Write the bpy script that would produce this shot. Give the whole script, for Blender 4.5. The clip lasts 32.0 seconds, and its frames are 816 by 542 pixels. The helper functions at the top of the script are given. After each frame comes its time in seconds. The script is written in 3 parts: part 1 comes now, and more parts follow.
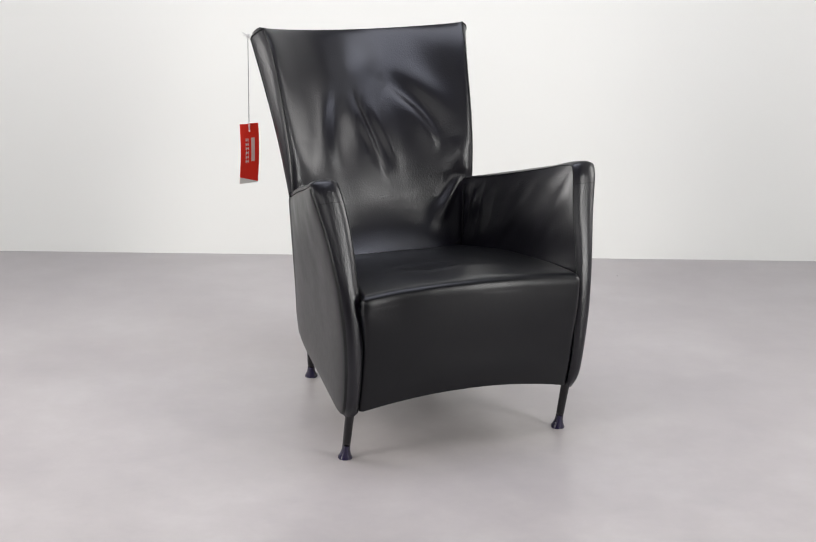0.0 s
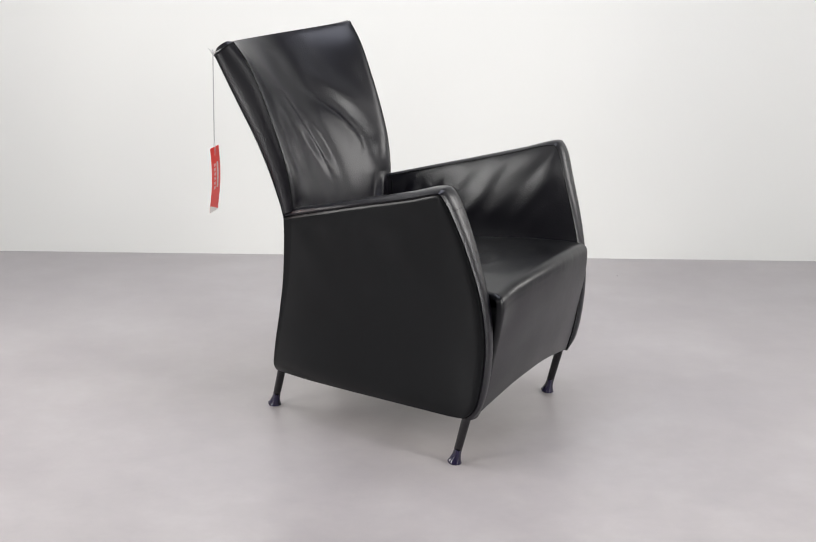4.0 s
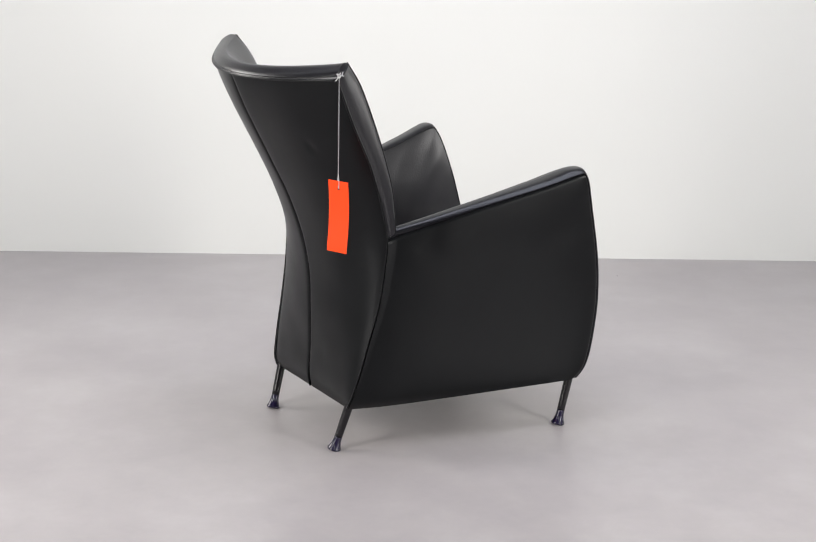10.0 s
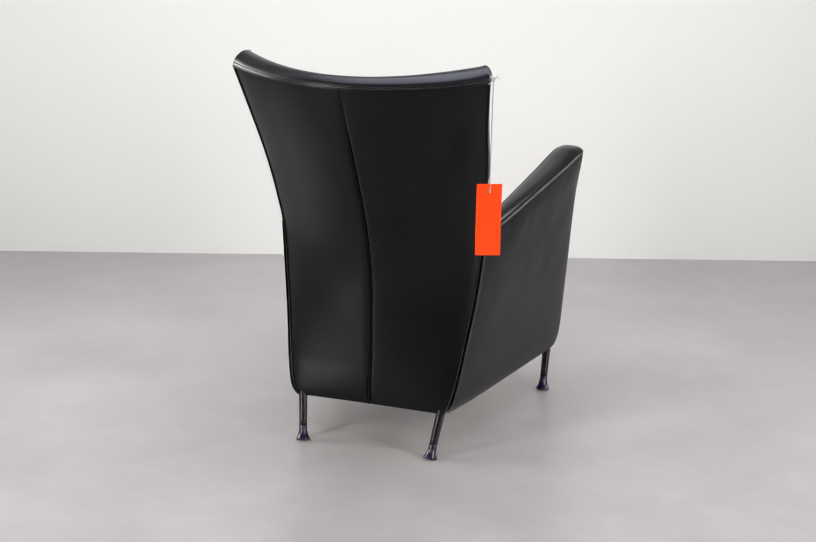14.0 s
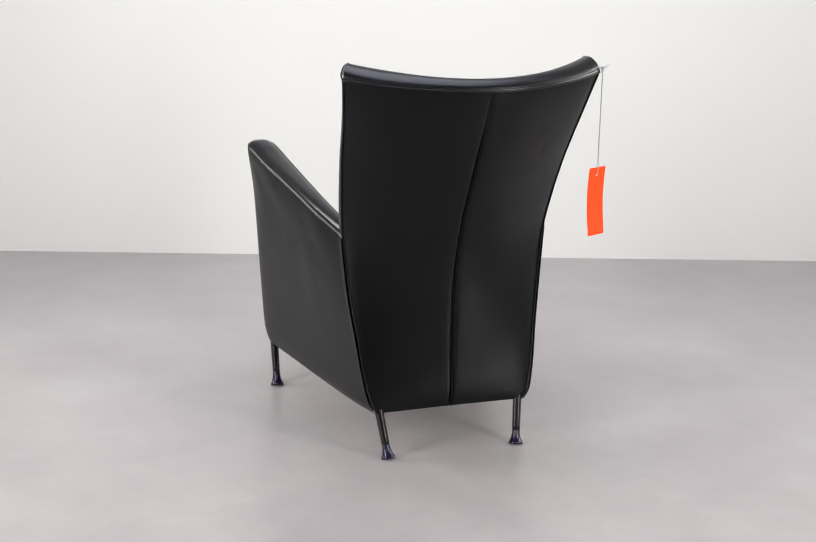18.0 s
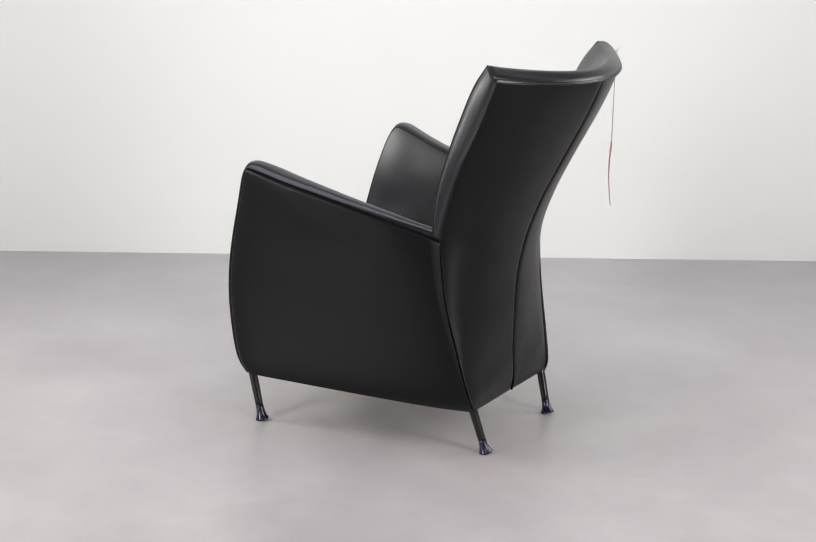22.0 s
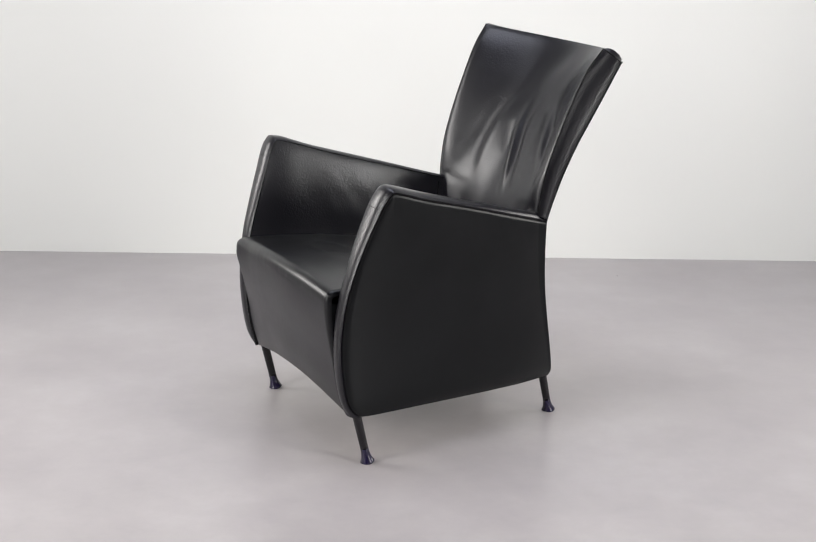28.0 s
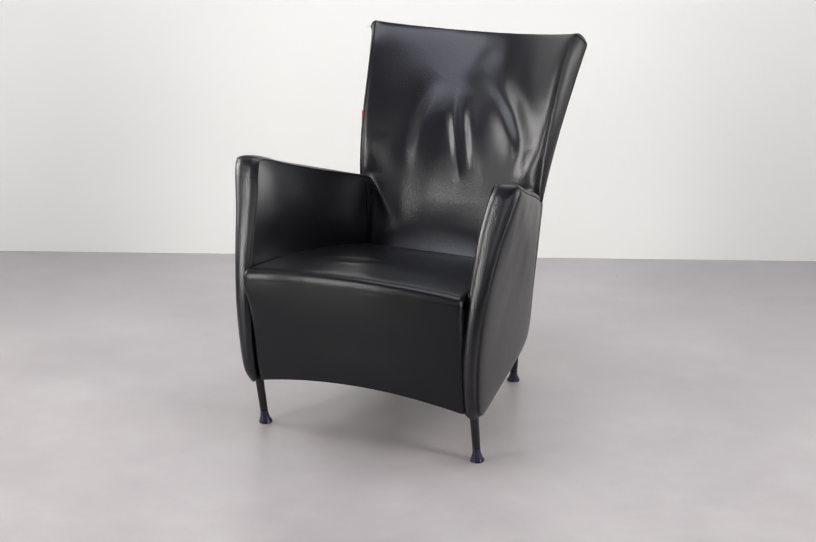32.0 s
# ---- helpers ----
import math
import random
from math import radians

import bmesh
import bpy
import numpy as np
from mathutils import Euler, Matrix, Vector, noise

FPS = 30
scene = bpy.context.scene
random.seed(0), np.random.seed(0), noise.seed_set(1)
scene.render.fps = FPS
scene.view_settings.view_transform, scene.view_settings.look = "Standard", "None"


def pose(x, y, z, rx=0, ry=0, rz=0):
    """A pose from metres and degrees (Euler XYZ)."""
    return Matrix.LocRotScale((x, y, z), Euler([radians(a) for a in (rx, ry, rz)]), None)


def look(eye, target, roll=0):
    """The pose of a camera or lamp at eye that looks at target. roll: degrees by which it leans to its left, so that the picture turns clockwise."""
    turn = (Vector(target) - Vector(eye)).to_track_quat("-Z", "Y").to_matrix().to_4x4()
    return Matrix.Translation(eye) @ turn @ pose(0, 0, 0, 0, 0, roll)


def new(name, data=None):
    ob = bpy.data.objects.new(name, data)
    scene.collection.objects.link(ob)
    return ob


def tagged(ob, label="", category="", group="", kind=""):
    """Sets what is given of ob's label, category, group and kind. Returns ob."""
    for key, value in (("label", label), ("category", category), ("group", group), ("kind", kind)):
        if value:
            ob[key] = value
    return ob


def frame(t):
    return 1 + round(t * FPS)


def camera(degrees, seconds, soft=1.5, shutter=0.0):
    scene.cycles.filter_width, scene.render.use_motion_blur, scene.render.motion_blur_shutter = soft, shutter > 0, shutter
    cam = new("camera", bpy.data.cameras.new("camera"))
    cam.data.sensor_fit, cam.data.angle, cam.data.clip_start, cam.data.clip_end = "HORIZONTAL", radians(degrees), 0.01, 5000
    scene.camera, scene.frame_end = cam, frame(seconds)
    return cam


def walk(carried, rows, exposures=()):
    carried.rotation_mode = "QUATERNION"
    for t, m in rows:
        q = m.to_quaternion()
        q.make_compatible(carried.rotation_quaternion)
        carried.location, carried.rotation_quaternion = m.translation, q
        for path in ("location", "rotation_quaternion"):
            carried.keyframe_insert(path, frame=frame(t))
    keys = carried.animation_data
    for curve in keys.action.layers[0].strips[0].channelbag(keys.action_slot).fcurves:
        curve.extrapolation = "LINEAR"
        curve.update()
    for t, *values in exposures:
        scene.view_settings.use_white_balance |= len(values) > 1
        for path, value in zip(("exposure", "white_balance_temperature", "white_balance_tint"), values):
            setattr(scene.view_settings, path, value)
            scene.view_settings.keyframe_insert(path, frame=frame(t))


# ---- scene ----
CLIP = 32.0
cam = camera(29.93, CLIP, soft=1.2)
EYE, AIM = (0.0, -3.87, 1.444), (-0.0135, -0.1388, 0.4174)
walk(cam, [(0.0, look(EYE, AIM, 1.02)), (CLIP, look(EYE, AIM, 1.02))])

# ---------------------------------------------------------------- light
world = bpy.data.worlds.new("world")
scene.world = world
world.use_nodes = True
world.node_tree.nodes["Background"].inputs[0].default_value = (0.8, 0.85, 1.0, 1)
world.node_tree.nodes["Background"].inputs[1].default_value = 0.05
scene.view_settings.exposure = 0.0


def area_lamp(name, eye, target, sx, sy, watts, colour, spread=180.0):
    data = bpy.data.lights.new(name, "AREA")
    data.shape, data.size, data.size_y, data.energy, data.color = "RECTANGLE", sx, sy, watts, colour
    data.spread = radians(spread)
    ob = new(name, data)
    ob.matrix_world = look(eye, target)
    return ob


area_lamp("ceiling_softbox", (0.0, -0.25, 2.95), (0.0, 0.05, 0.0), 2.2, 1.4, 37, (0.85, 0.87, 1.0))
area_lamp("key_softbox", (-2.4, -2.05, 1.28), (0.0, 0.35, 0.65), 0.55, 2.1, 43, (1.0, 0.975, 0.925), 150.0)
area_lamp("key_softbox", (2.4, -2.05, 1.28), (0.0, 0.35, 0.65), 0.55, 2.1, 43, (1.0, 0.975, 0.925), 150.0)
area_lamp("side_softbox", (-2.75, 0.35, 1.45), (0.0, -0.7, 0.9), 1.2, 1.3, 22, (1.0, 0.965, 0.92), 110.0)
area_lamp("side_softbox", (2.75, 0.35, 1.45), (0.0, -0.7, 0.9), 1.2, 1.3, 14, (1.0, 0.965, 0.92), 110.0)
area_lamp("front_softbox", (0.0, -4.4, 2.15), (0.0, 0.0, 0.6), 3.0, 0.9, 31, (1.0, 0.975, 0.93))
# added strip with no known fixture, brightens the back wall and the floor before it
area_lamp("wall_fill", (0.0, 0.2, 2.95), (0.0, 1.5, 0.1), 6.3, 0.4, 15, (1.0, 0.995, 0.99))


# ---------------------------------------------------------------- materials
def shader(name, colour, rough, metal=0.0, spec=0.5):
    m = bpy.data.materials.new(name)
    m.use_nodes = True
    b = m.node_tree.nodes["Principled BSDF"]
    b.inputs["Base Color"].default_value = (*colour, 1)
    b.inputs["Roughness"].default_value = rough
    b.inputs["Metallic"].default_value = metal
    b.inputs["Specular IOR Level"].default_value = spec
    return m, m.node_tree, b


def link(nt, a, b):
    nt.links.new(a, b)


def coords(nt):
    tc = nt.nodes.new("ShaderNodeTexCoord")
    mp = nt.nodes.new("ShaderNodeMapping")
    link(nt, tc.outputs["Object"], mp.inputs["Vector"])
    return mp.outputs["Vector"]


def noise_tex(nt, vec, scale, detail=4.0, rough=0.55):
    n = nt.nodes.new("ShaderNodeTexNoise")
    n.inputs["Scale"].default_value, n.inputs["Detail"].default_value, n.inputs["Roughness"].default_value = scale, detail, rough
    link(nt, vec, n.inputs["Vector"])
    return n.outputs["Fac"]


def ramp(nt, fac, stops):
    r = nt.nodes.new("ShaderNodeValToRGB")
    while len(r.color_ramp.elements) < len(stops):
        r.color_ramp.elements.new(0.5)
    for e, (p, c) in zip(r.color_ramp.elements, stops):
        e.position, e.color = p, (*c, 1) if len(c) == 3 else c
    link(nt, fac, r.inputs["Fac"])
    return r.outputs["Color"]


def bump(nt, height, strength, distance, normal=None):
    b = nt.nodes.new("ShaderNodeBump")
    b.inputs["Strength"].default_value, b.inputs["Distance"].default_value = strength, distance
    link(nt, height, b.inputs["Height"])
    if normal is not None:
        link(nt, normal, b.inputs["Normal"])
    return b.outputs["Normal"]


def leather_material(name, rough_lo, rough_hi, grain, cell, crease, gloss, rim_gloss, dark=(0.0014, 0.0018, 0.0022), worn=(0.0024, 0.0030, 0.0036), pebbled=False):
    m, nt, b = shader(name, (0.002, 0.002, 0.003), 0.4, spec=gloss)
    v = coords(nt)
    big, mid = noise_tex(nt, v, 6.0, 3.0), noise_tex(nt, v, 48.0, 4.0)
    link(nt, ramp(nt, big, [(0.3, dark), (0.7, worn)]), b.inputs["Base Color"])
    b.inputs["Specular Tint"].default_value = (0.95, 0.965, 1.0, 1)
    mx = nt.nodes.new("ShaderNodeMix")
    link(nt, big, mx.inputs[2])
    link(nt, mid, mx.inputs[3])
    mx.inputs[0].default_value = 0.45
    lo, hi = (rough_lo,) * 3, (rough_hi,) * 3
    link(nt, ramp(nt, mx.outputs[0], [(0.25, lo), (0.75, hi)]), b.inputs["Roughness"])
    # the finish shines more at a slant
    lw = nt.nodes.new("ShaderNodeLayerWeight")
    lw.inputs["Blend"].default_value = 0.5
    mr = nt.nodes.new("ShaderNodeMapRange")
    mr.inputs["From Min"].default_value, mr.inputs["From Max"].default_value = 0.25, 0.85
    mr.inputs["To Min"].default_value, mr.inputs["To Max"].default_value = gloss, rim_gloss
    link(nt, lw.outputs["Facing"], mr.inputs["Value"])
    link(nt, mr.outputs["Result"], b.inputs["Specular IOR Level"])
    # rounded pebbles of uneven size, pulled about by a slow wobble, stronger in some patches than in others
    wob = nt.nodes.new("ShaderNodeTexNoise")
    wob.inputs["Scale"].default_value, wob.inputs["Detail"].default_value = 70.0, 2.0
    link(nt, v, wob.inputs["Vector"])
    pull = nt.nodes.new("ShaderNodeVectorMath")
    pull.operation = "MULTIPLY_ADD"
    pull.inputs[1].default_value = (0.0022,) * 3
    link(nt, wob.outputs["Color"], pull.inputs[0])
    link(nt, v, pull.inputs[2])
    mp = nt.nodes.new("ShaderNodeMapping")
    mp.inputs["Scale"].default_value = (1.15 / cell, 1.0 / cell, 0.85 / cell)
    mp.inputs["Rotation"].default_value = (0.5, 0.3, 0.4)
    link(nt, pull.outputs["Vector"], mp.inputs["Vector"])
    if pebbled:
        vor = nt.nodes.new("ShaderNodeTexVoronoi")
        vor.feature = "SMOOTH_F1"
        vor.inputs["Scale"].default_value = 1.0
        vor.inputs["Smoothness"].default_value = 0.8
        link(nt, mp.outputs["Vector"], vor.inputs["Vector"])
        grains = vor.outputs["Distance"]
    else:
        grains = noise_tex(nt, mp.outputs["Vector"], 0.6, 1.0)
    patch = nt.nodes.new("ShaderNodeMapRange")
    patch.inputs["From Min"].default_value, patch.inputs["From Max"].default_value = 0.35, 0.65
    patch.inputs["To Min"].default_value, patch.inputs["To Max"].default_value = -0.45, -1.0
    link(nt, noise_tex(nt, v, 11.0, 2.0), patch.inputs["Value"])
    pebble = nt.nodes.new("ShaderNodeMath")
    pebble.operation = "MULTIPLY"
    link(nt, grains, pebble.inputs[0])
    link(nt, patch.outputs["Result"], pebble.inputs[1])
    n1 = bump(nt, mid, crease, 0.004)
    n2 = bump(nt, pebble.outputs[0], grain, cell * 0.25, n1)
    link(nt, n2, b.inputs["Normal"])
    return m


LEATHER = leather_material("black_leather", 0.288, 0.345, 0.39, 0.0039, 0.014, 0.50, 0.68, (0.0014, 0.0011, 0.0030), (0.0026, 0.0021, 0.0044), True)
SEAT_LEATHER = leather_material("seat_black_leather", 0.288, 0.35, 0.12, 0.0045, 0.006, 0.33, 0.65, (0.0012, 0.0013, 0.0022), (0.0022, 0.0024, 0.0034))
SMOOTH_LEATHER = leather_material("smooth_black_leather", 0.29, 0.36, 0.08, 0.0045, 0.012, 0.22, 0.26)
PIPING = leather_material("piping_leather", 0.29, 0.35, 0.1, 0.0045, 0.03, 0.26, 0.3)
THREAD, _, _ = shader("black_stitching_thread", (0.003, 0.003, 0.004), 0.75, spec=0.12)
UNDER, _, _ = shader("black_base_cloth", (0.01, 0.01, 0.01), 0.9)
STEEL, _, _ = shader("dark_lacquered_steel", (0.008, 0.007, 0.009), 0.25, spec=0.35)
FOOT, _, _ = shader("navy_plastic_foot", (0.010, 0.007, 0.030), 0.16)
CARD, _, _ = shader("orange_red_card", (1.0, 0.062, 0.003), 0.6, spec=0.2)
CARD_FRONT, _, _ = shader("printed_red_card", (0.80, 0.034, 0.020), 0.35)
WHITE_INK, _, _ = shader("white_print", (0.75, 0.72, 0.70), 0.45)
STRING, _, _ = shader("grey_white_twine", (0.50, 0.50, 0.51), 0.8)
DARK_STRING, _, _ = shader("dark_grey_twine", (0.10, 0.10, 0.11), 0.8)
SMALL_PRINT, _, _ = shader("pale_small_print", (0.74, 0.56, 0.53), 0.45)


def wall_material():
    m, nt, b = shader("matt_white_wall_paint", (0.74, 0.74, 0.735), 0.85, spec=0.2)
    v = coords(nt)
    link(nt, ramp(nt, noise_tex(nt, v, 0.9, 3.0), [(0.3, (0.762, 0.770, 0.754)), (0.7, (0.782, 0.790, 0.775))]), b.inputs["Base Color"])
    link(nt, bump(nt, noise_tex(nt, v, 90.0, 3.0), 0.05, 0.002), b.inputs["Normal"])
    return m


def floor_material():
    m, nt, b = shader("grey_cast_resin_floor", (0.42, 0.40, 0.405), 0.4)
    v = coords(nt)
    cloud = noise_tex(nt, v, 2.6, 6.0, 0.6)
    spots = noise_tex(nt, v, 9.0, 5.0, 0.65)
    mx = nt.nodes.new("ShaderNodeMix")
    mx.inputs[0].default_value = 0.35
    link(nt, cloud, mx.inputs[2])
    link(nt, spots, mx.inputs[3])
    link(nt, ramp(nt, mx.outputs[0], [(0.38, (0.368, 0.344, 0.354)), (0.51, (0.404, 0.380, 0.388)), (0.64, (0.446, 0.424, 0.431))]), b.inputs["Base Color"])
    link(nt, ramp(nt, spots, [(0.35, (0.30,) * 3), (0.65, (0.40,) * 3)]), b.inputs["Roughness"])
    link(nt, bump(nt, noise_tex(nt, v, 40.0, 4.0), 0.04, 0.003), b.inputs["Normal"])
    return m


WALL, FLOOR = wall_material(), floor_material()
# unseen ceiling that closes the room, darkened to cut its reflection in the backrest
CEIL, _, _ = shader("unseen_dark_ceiling", (0.10, 0.10, 0.10), 0.9, spec=0.2)
# unseen side walls, their grey sets how much light bounces onto the chair
SIDE_WALL, _, _ = shader("unseen_grey_side_wall", (0.56, 0.56, 0.565), 0.9, spec=0.2)
# unseen wall behind the camera, made dark so the leather reflects little light
DARK_WALL, _, _ = shader("unseen_charcoal_wall", (0.05, 0.05, 0.052), 0.9, spec=0.2)


# ---------------------------------------------------------------- mesh helpers
def mesh_from(name, verts, faces, mat, smooth=True):
    me = bpy.data.meshes.new(name)
    me.from_pydata([tuple(float(c) for c in v) for v in verts], [], faces)
    me.materials.append(mat)
    for p in me.polygons:
        p.use_smooth = smooth
    me.update()
    return me


AXIS_OFFSET = 0.0032  # the turning axis lies a little beside the chair's middle
SINK = -0.008  # the chair's own zero lies just under the floor


def part(name, me, parent, label=""):
    ob = new(name, me)
    ob.parent = parent
    if parent.type == "EMPTY":
        ob.location.x = AXIS_OFFSET
    return tagged(ob, label) if label else ob


def curve(points, n):
    """n points along a smooth curve through the given control points, evenly spaced."""
    p = np.array(points, float)
    p = np.vstack([2 * p[0] - p[1], p, 2 * p[-1] - p[-2]])
    out = []
    for i in range(1, len(p) - 2):
        for t in np.linspace(0, 1, 24, endpoint=False):
            a, b, c, d = p[i - 1:i + 3]
            out.append(0.5 * (2 * b + (c - a) * t + (2 * a - 5 * b + 4 * c - d) * t * t + (3 * b - a - 3 * c + d) * t ** 3))
    out = np.array(out + [p[-2]])
    s = np.r_[0, np.cumsum(np.linalg.norm(np.diff(out, axis=0), axis=1))]
    u = np.linspace(0, s[-1], n)
    return np.stack([np.interp(u, s, out[:, k]) for k in range(3)], 1)


def profile(points, v):
    """Smooth value at v from a few (v, value) pairs."""
    p = np.array(points, float)
    xs, ys = p[:, 0], p[:, 1]
    m = np.gradient(ys, xs)
    v = np.clip(np.asarray(v, float), xs[0], xs[-1])
    i = np.clip(np.searchsorted(xs, v) - 1, 0, len(xs) - 2)
    h = xs[i + 1] - xs[i]
    t = (v - xs[i]) / h
    return (2 * t ** 3 - 3 * t ** 2 + 1) * ys[i] + (t ** 3 - 2 * t ** 2 + t) * h * m[i] + (3 * t ** 2 - 2 * t ** 3) * ys[i + 1] + (t ** 3 - t ** 2) * h * m[i + 1]


def grid_faces(nu, nv, base=0, flip=False):
    out = []
    for i in range(nu - 1):
        for j in range(nv - 1):
            a = base + i * nv + j
            q = (a, a + nv, a + nv + 1, a + 1)
            out.append(q[::-1] if flip else q)
    return out


def coons(bottom, top, left, right):
    """Patch between four curves: bottom, top [nu], left, right [nv]."""
    nu, nv = len(bottom), len(left)
    u, v = np.linspace(0, 1, nu)[:, None, None], np.linspace(0, 1, nv)[None, :, None]
    ruled = (1 - v) * bottom[:, None] + v * top[:, None] + (1 - u) * left[None] + u * right[None]
    corner = (1 - u) * (1 - v) * bottom[0] + u * (1 - v) * bottom[-1] + (1 - u) * v * top[0] + u * v * top[-1]
    return ruled - corner


def mirror(pts, side):
    return np.asarray(pts, float) * np.array([side, 1, 1])


def tube(name, pts, radius, mat, sides=8, radii=None):
    pts = np.asarray(pts, float)
    n = len(pts)
    verts, faces = [], []
    d = np.gradient(pts, axis=0)
    d /= np.linalg.norm(d, axis=1)[:, None] + 1e-12
    ref = np.array([0.31, 0.52, 0.79])
    a = np.cross(d[0], ref)
    a /= np.linalg.norm(a)
    for i in range(n):
        a = a - d[i] * (a @ d[i])
        a /= np.linalg.norm(a)
        b = np.cross(d[i], a)
        r = radius if radii is None else radii[i]
        for k in range(sides):
            w = 2 * math.pi * k / sides
            verts.append(pts[i] + r * (math.cos(w) * a + math.sin(w) * b))
    for i in range(n - 1):
        for k in range(sides):
            k2 = (k + 1) % sides
            faces.append((i * sides + k, i * sides + k2, (i + 1) * sides + k2, (i + 1) * sides + k))
    faces.append(tuple(range(sides))[::-1])
    faces.append(tuple((n - 1) * sides + k for k in range(sides)))
    return mesh_from(name, verts, faces, mat)


def joined(name, sheets, mat):
    """One mesh out of several grids (array nu x nv x 3, flip)."""
    verts, faces = [], []
    for g, flip in sheets:
        nu, nv = g.shape[:2]
        faces += grid_faces(nu, nv, len(verts), flip)
        verts += list(g.reshape(-1, 3))
    return mesh_from(name, verts, faces, mat)


def box(name, x0, x1, y0, y1, z0, z1, mat):
    v = [(x, y, z) for x in (x0, x1) for y in (y0, y1) for z in (z0, z1)]
    f = [(0, 1, 3, 2), (4, 6, 7, 5), (0, 4, 5, 1), (2, 3, 7, 6), (0, 2, 6, 4), (1, 5, 7, 3)]
    return mesh_from(name, v, f, mat, False)


# ---------------------------------------------------------------- the room
def setting(name, me, label, m=None):
    ob = new(name, me)
    if m is not None:
        ob.matrix_world = m
    return tagged(ob, label, name.split("_")[0], kind="structure")


setting("floor", box("floor", -4.0, 4.0, -6.0, 3.0, -0.1, 0.0, FLOOR), "pale grey satin cast floor with cloudy mottling")
setting("wall_north", box("wall_north", -4.2, 4.2, 0.0, 0.15, 0.0, 3.1, WALL), "plain white painted studio wall", pose(0, 1.588, 0, 0, 0, 1.35))
setting("wall_west", box("wall_west", -3.35, -3.2, -6.0, 1.50, 0.0, 3.1, SIDE_WALL), "unseen added side wall, grey to limit bounced light")
setting("wall_east", box("wall_east", 3.2, 3.35, -6.0, 1.66, 0.0, 3.1, SIDE_WALL), "unseen added side wall, grey to limit bounced light")
setting("wall_south", box("wall_south", -3.35, 3.35, -6.15, -6.0, 0.0, 3.1, DARK_WALL), "unseen added wall behind the camera, charcoal to keep reflections dark")
setting("ceiling", box("ceiling", -3.35, 3.35, -6.15, 1.8, 3.1, 3.2, CEIL), "unseen added ceiling, dark grey to cut reflections in the backrest")



def build_crumb():
    """A tiny dark crumb that lies by the back wall."""
    rng = random.Random(4)
    bm = bmesh.new()
    bmesh.ops.create_icosphere(bm, subdivisions=1, radius=0.0024)
    for v in bm.verts:
        v.co = v.co * rng.uniform(0.75, 1.2)
        v.co.z = max(0.0, v.co.z * 0.6 + 0.0012)
    me = bpy.data.meshes.new("crumb")
    bm.to_mesh(me)
    bm.free()
    me.materials.append(UNDER)
    ob = new("crumb", me)
    ob.location = (0.7247, 1.361, 0.0)
    tagged(ob, "tiny dark crumb lying on the pale grey floor", "crumb")


build_crumb()

# ---------------------------------------------------------------- the armchair
chair = tagged(new("armchair"), "black leather wing-backed armchair on slim dark metal legs", "armchair")

# seams of one side (the chair's left, x > 0); the other side mirrors them
FRONT_SEAM = [(0.311, -0.306, 0.136), (0.314, -0.326, 0.150), (0.316, -0.338, 0.176), (0.317, -0.347, 0.215), (0.320, -0.356, 0.290), (0.325, -0.356, 0.360), (0.332, -0.346, 0.440),
              (0.341, -0.328, 0.512), (0.352, -0.305, 0.583), (0.365, -0.284, 0.640), (0.375, -0.268, 0.680), (0.378, -0.252, 0.697)]
TOP_SEAM = [(0.265, 0.216, 0.568), (0.295, 0.110, 0.598), (0.325, -0.020, 0.634), (0.355, -0.150, 0.668), (0.370, -0.215, 0.688), (0.378, -0.252, 0.697)]
REAR_SEAM = [(0.189, 0.303, 0.118), (0.203, 0.304, 0.135), (0.211, 0.298, 0.160), (0.222, 0.284, 0.220), (0.232, 0.266, 0.300), (0.246, 0.246, 0.400), (0.258, 0.236, 0.515), (0.265, 0.236, 0.560)]
BOTTOM_SEAM = [(0.189, 0.303, 0.118), (0.212, 0.201, 0.117), (0.245, 0.041, 0.122), (0.280, -0.142, 0.129), (0.302, -0.260, 0.133), (0.311, -0.306, 0.136)]
FRONT_INNER = [(0.286, -0.330, 0.145), (0.286, -0.350, 0.230), (0.286, -0.357, 0.320), (0.288, -0.350, 0.410), (0.292, -0.334, 0.483),
               (0.294, -0.314, 0.554), (0.299, -0.295, 0.614), (0.307, -0.276, 0.668), (0.313, -0.258, 0.698)]
TOP_INNER = [(0.232, 0.225, 0.572), (0.256, 0.110, 0.602), (0.276, -0.020, 0.636), (0.296, -0.150, 0.672), (0.307, -0.215, 0.692), (0.313, -0.258, 0.698)]
BACK_FRONT = [(0.225, 0.180, 0.380), (0.242, 0.200, 0.480), (0.260, 0.213, 0.575), (0.262, 0.215, 0.610), (0.266, 0.227, 0.683), (0.271, 0.253, 0.765),
              (0.276, 0.286, 0.850), (0.283, 0.325, 0.935), (0.291, 0.364, 0.990)]
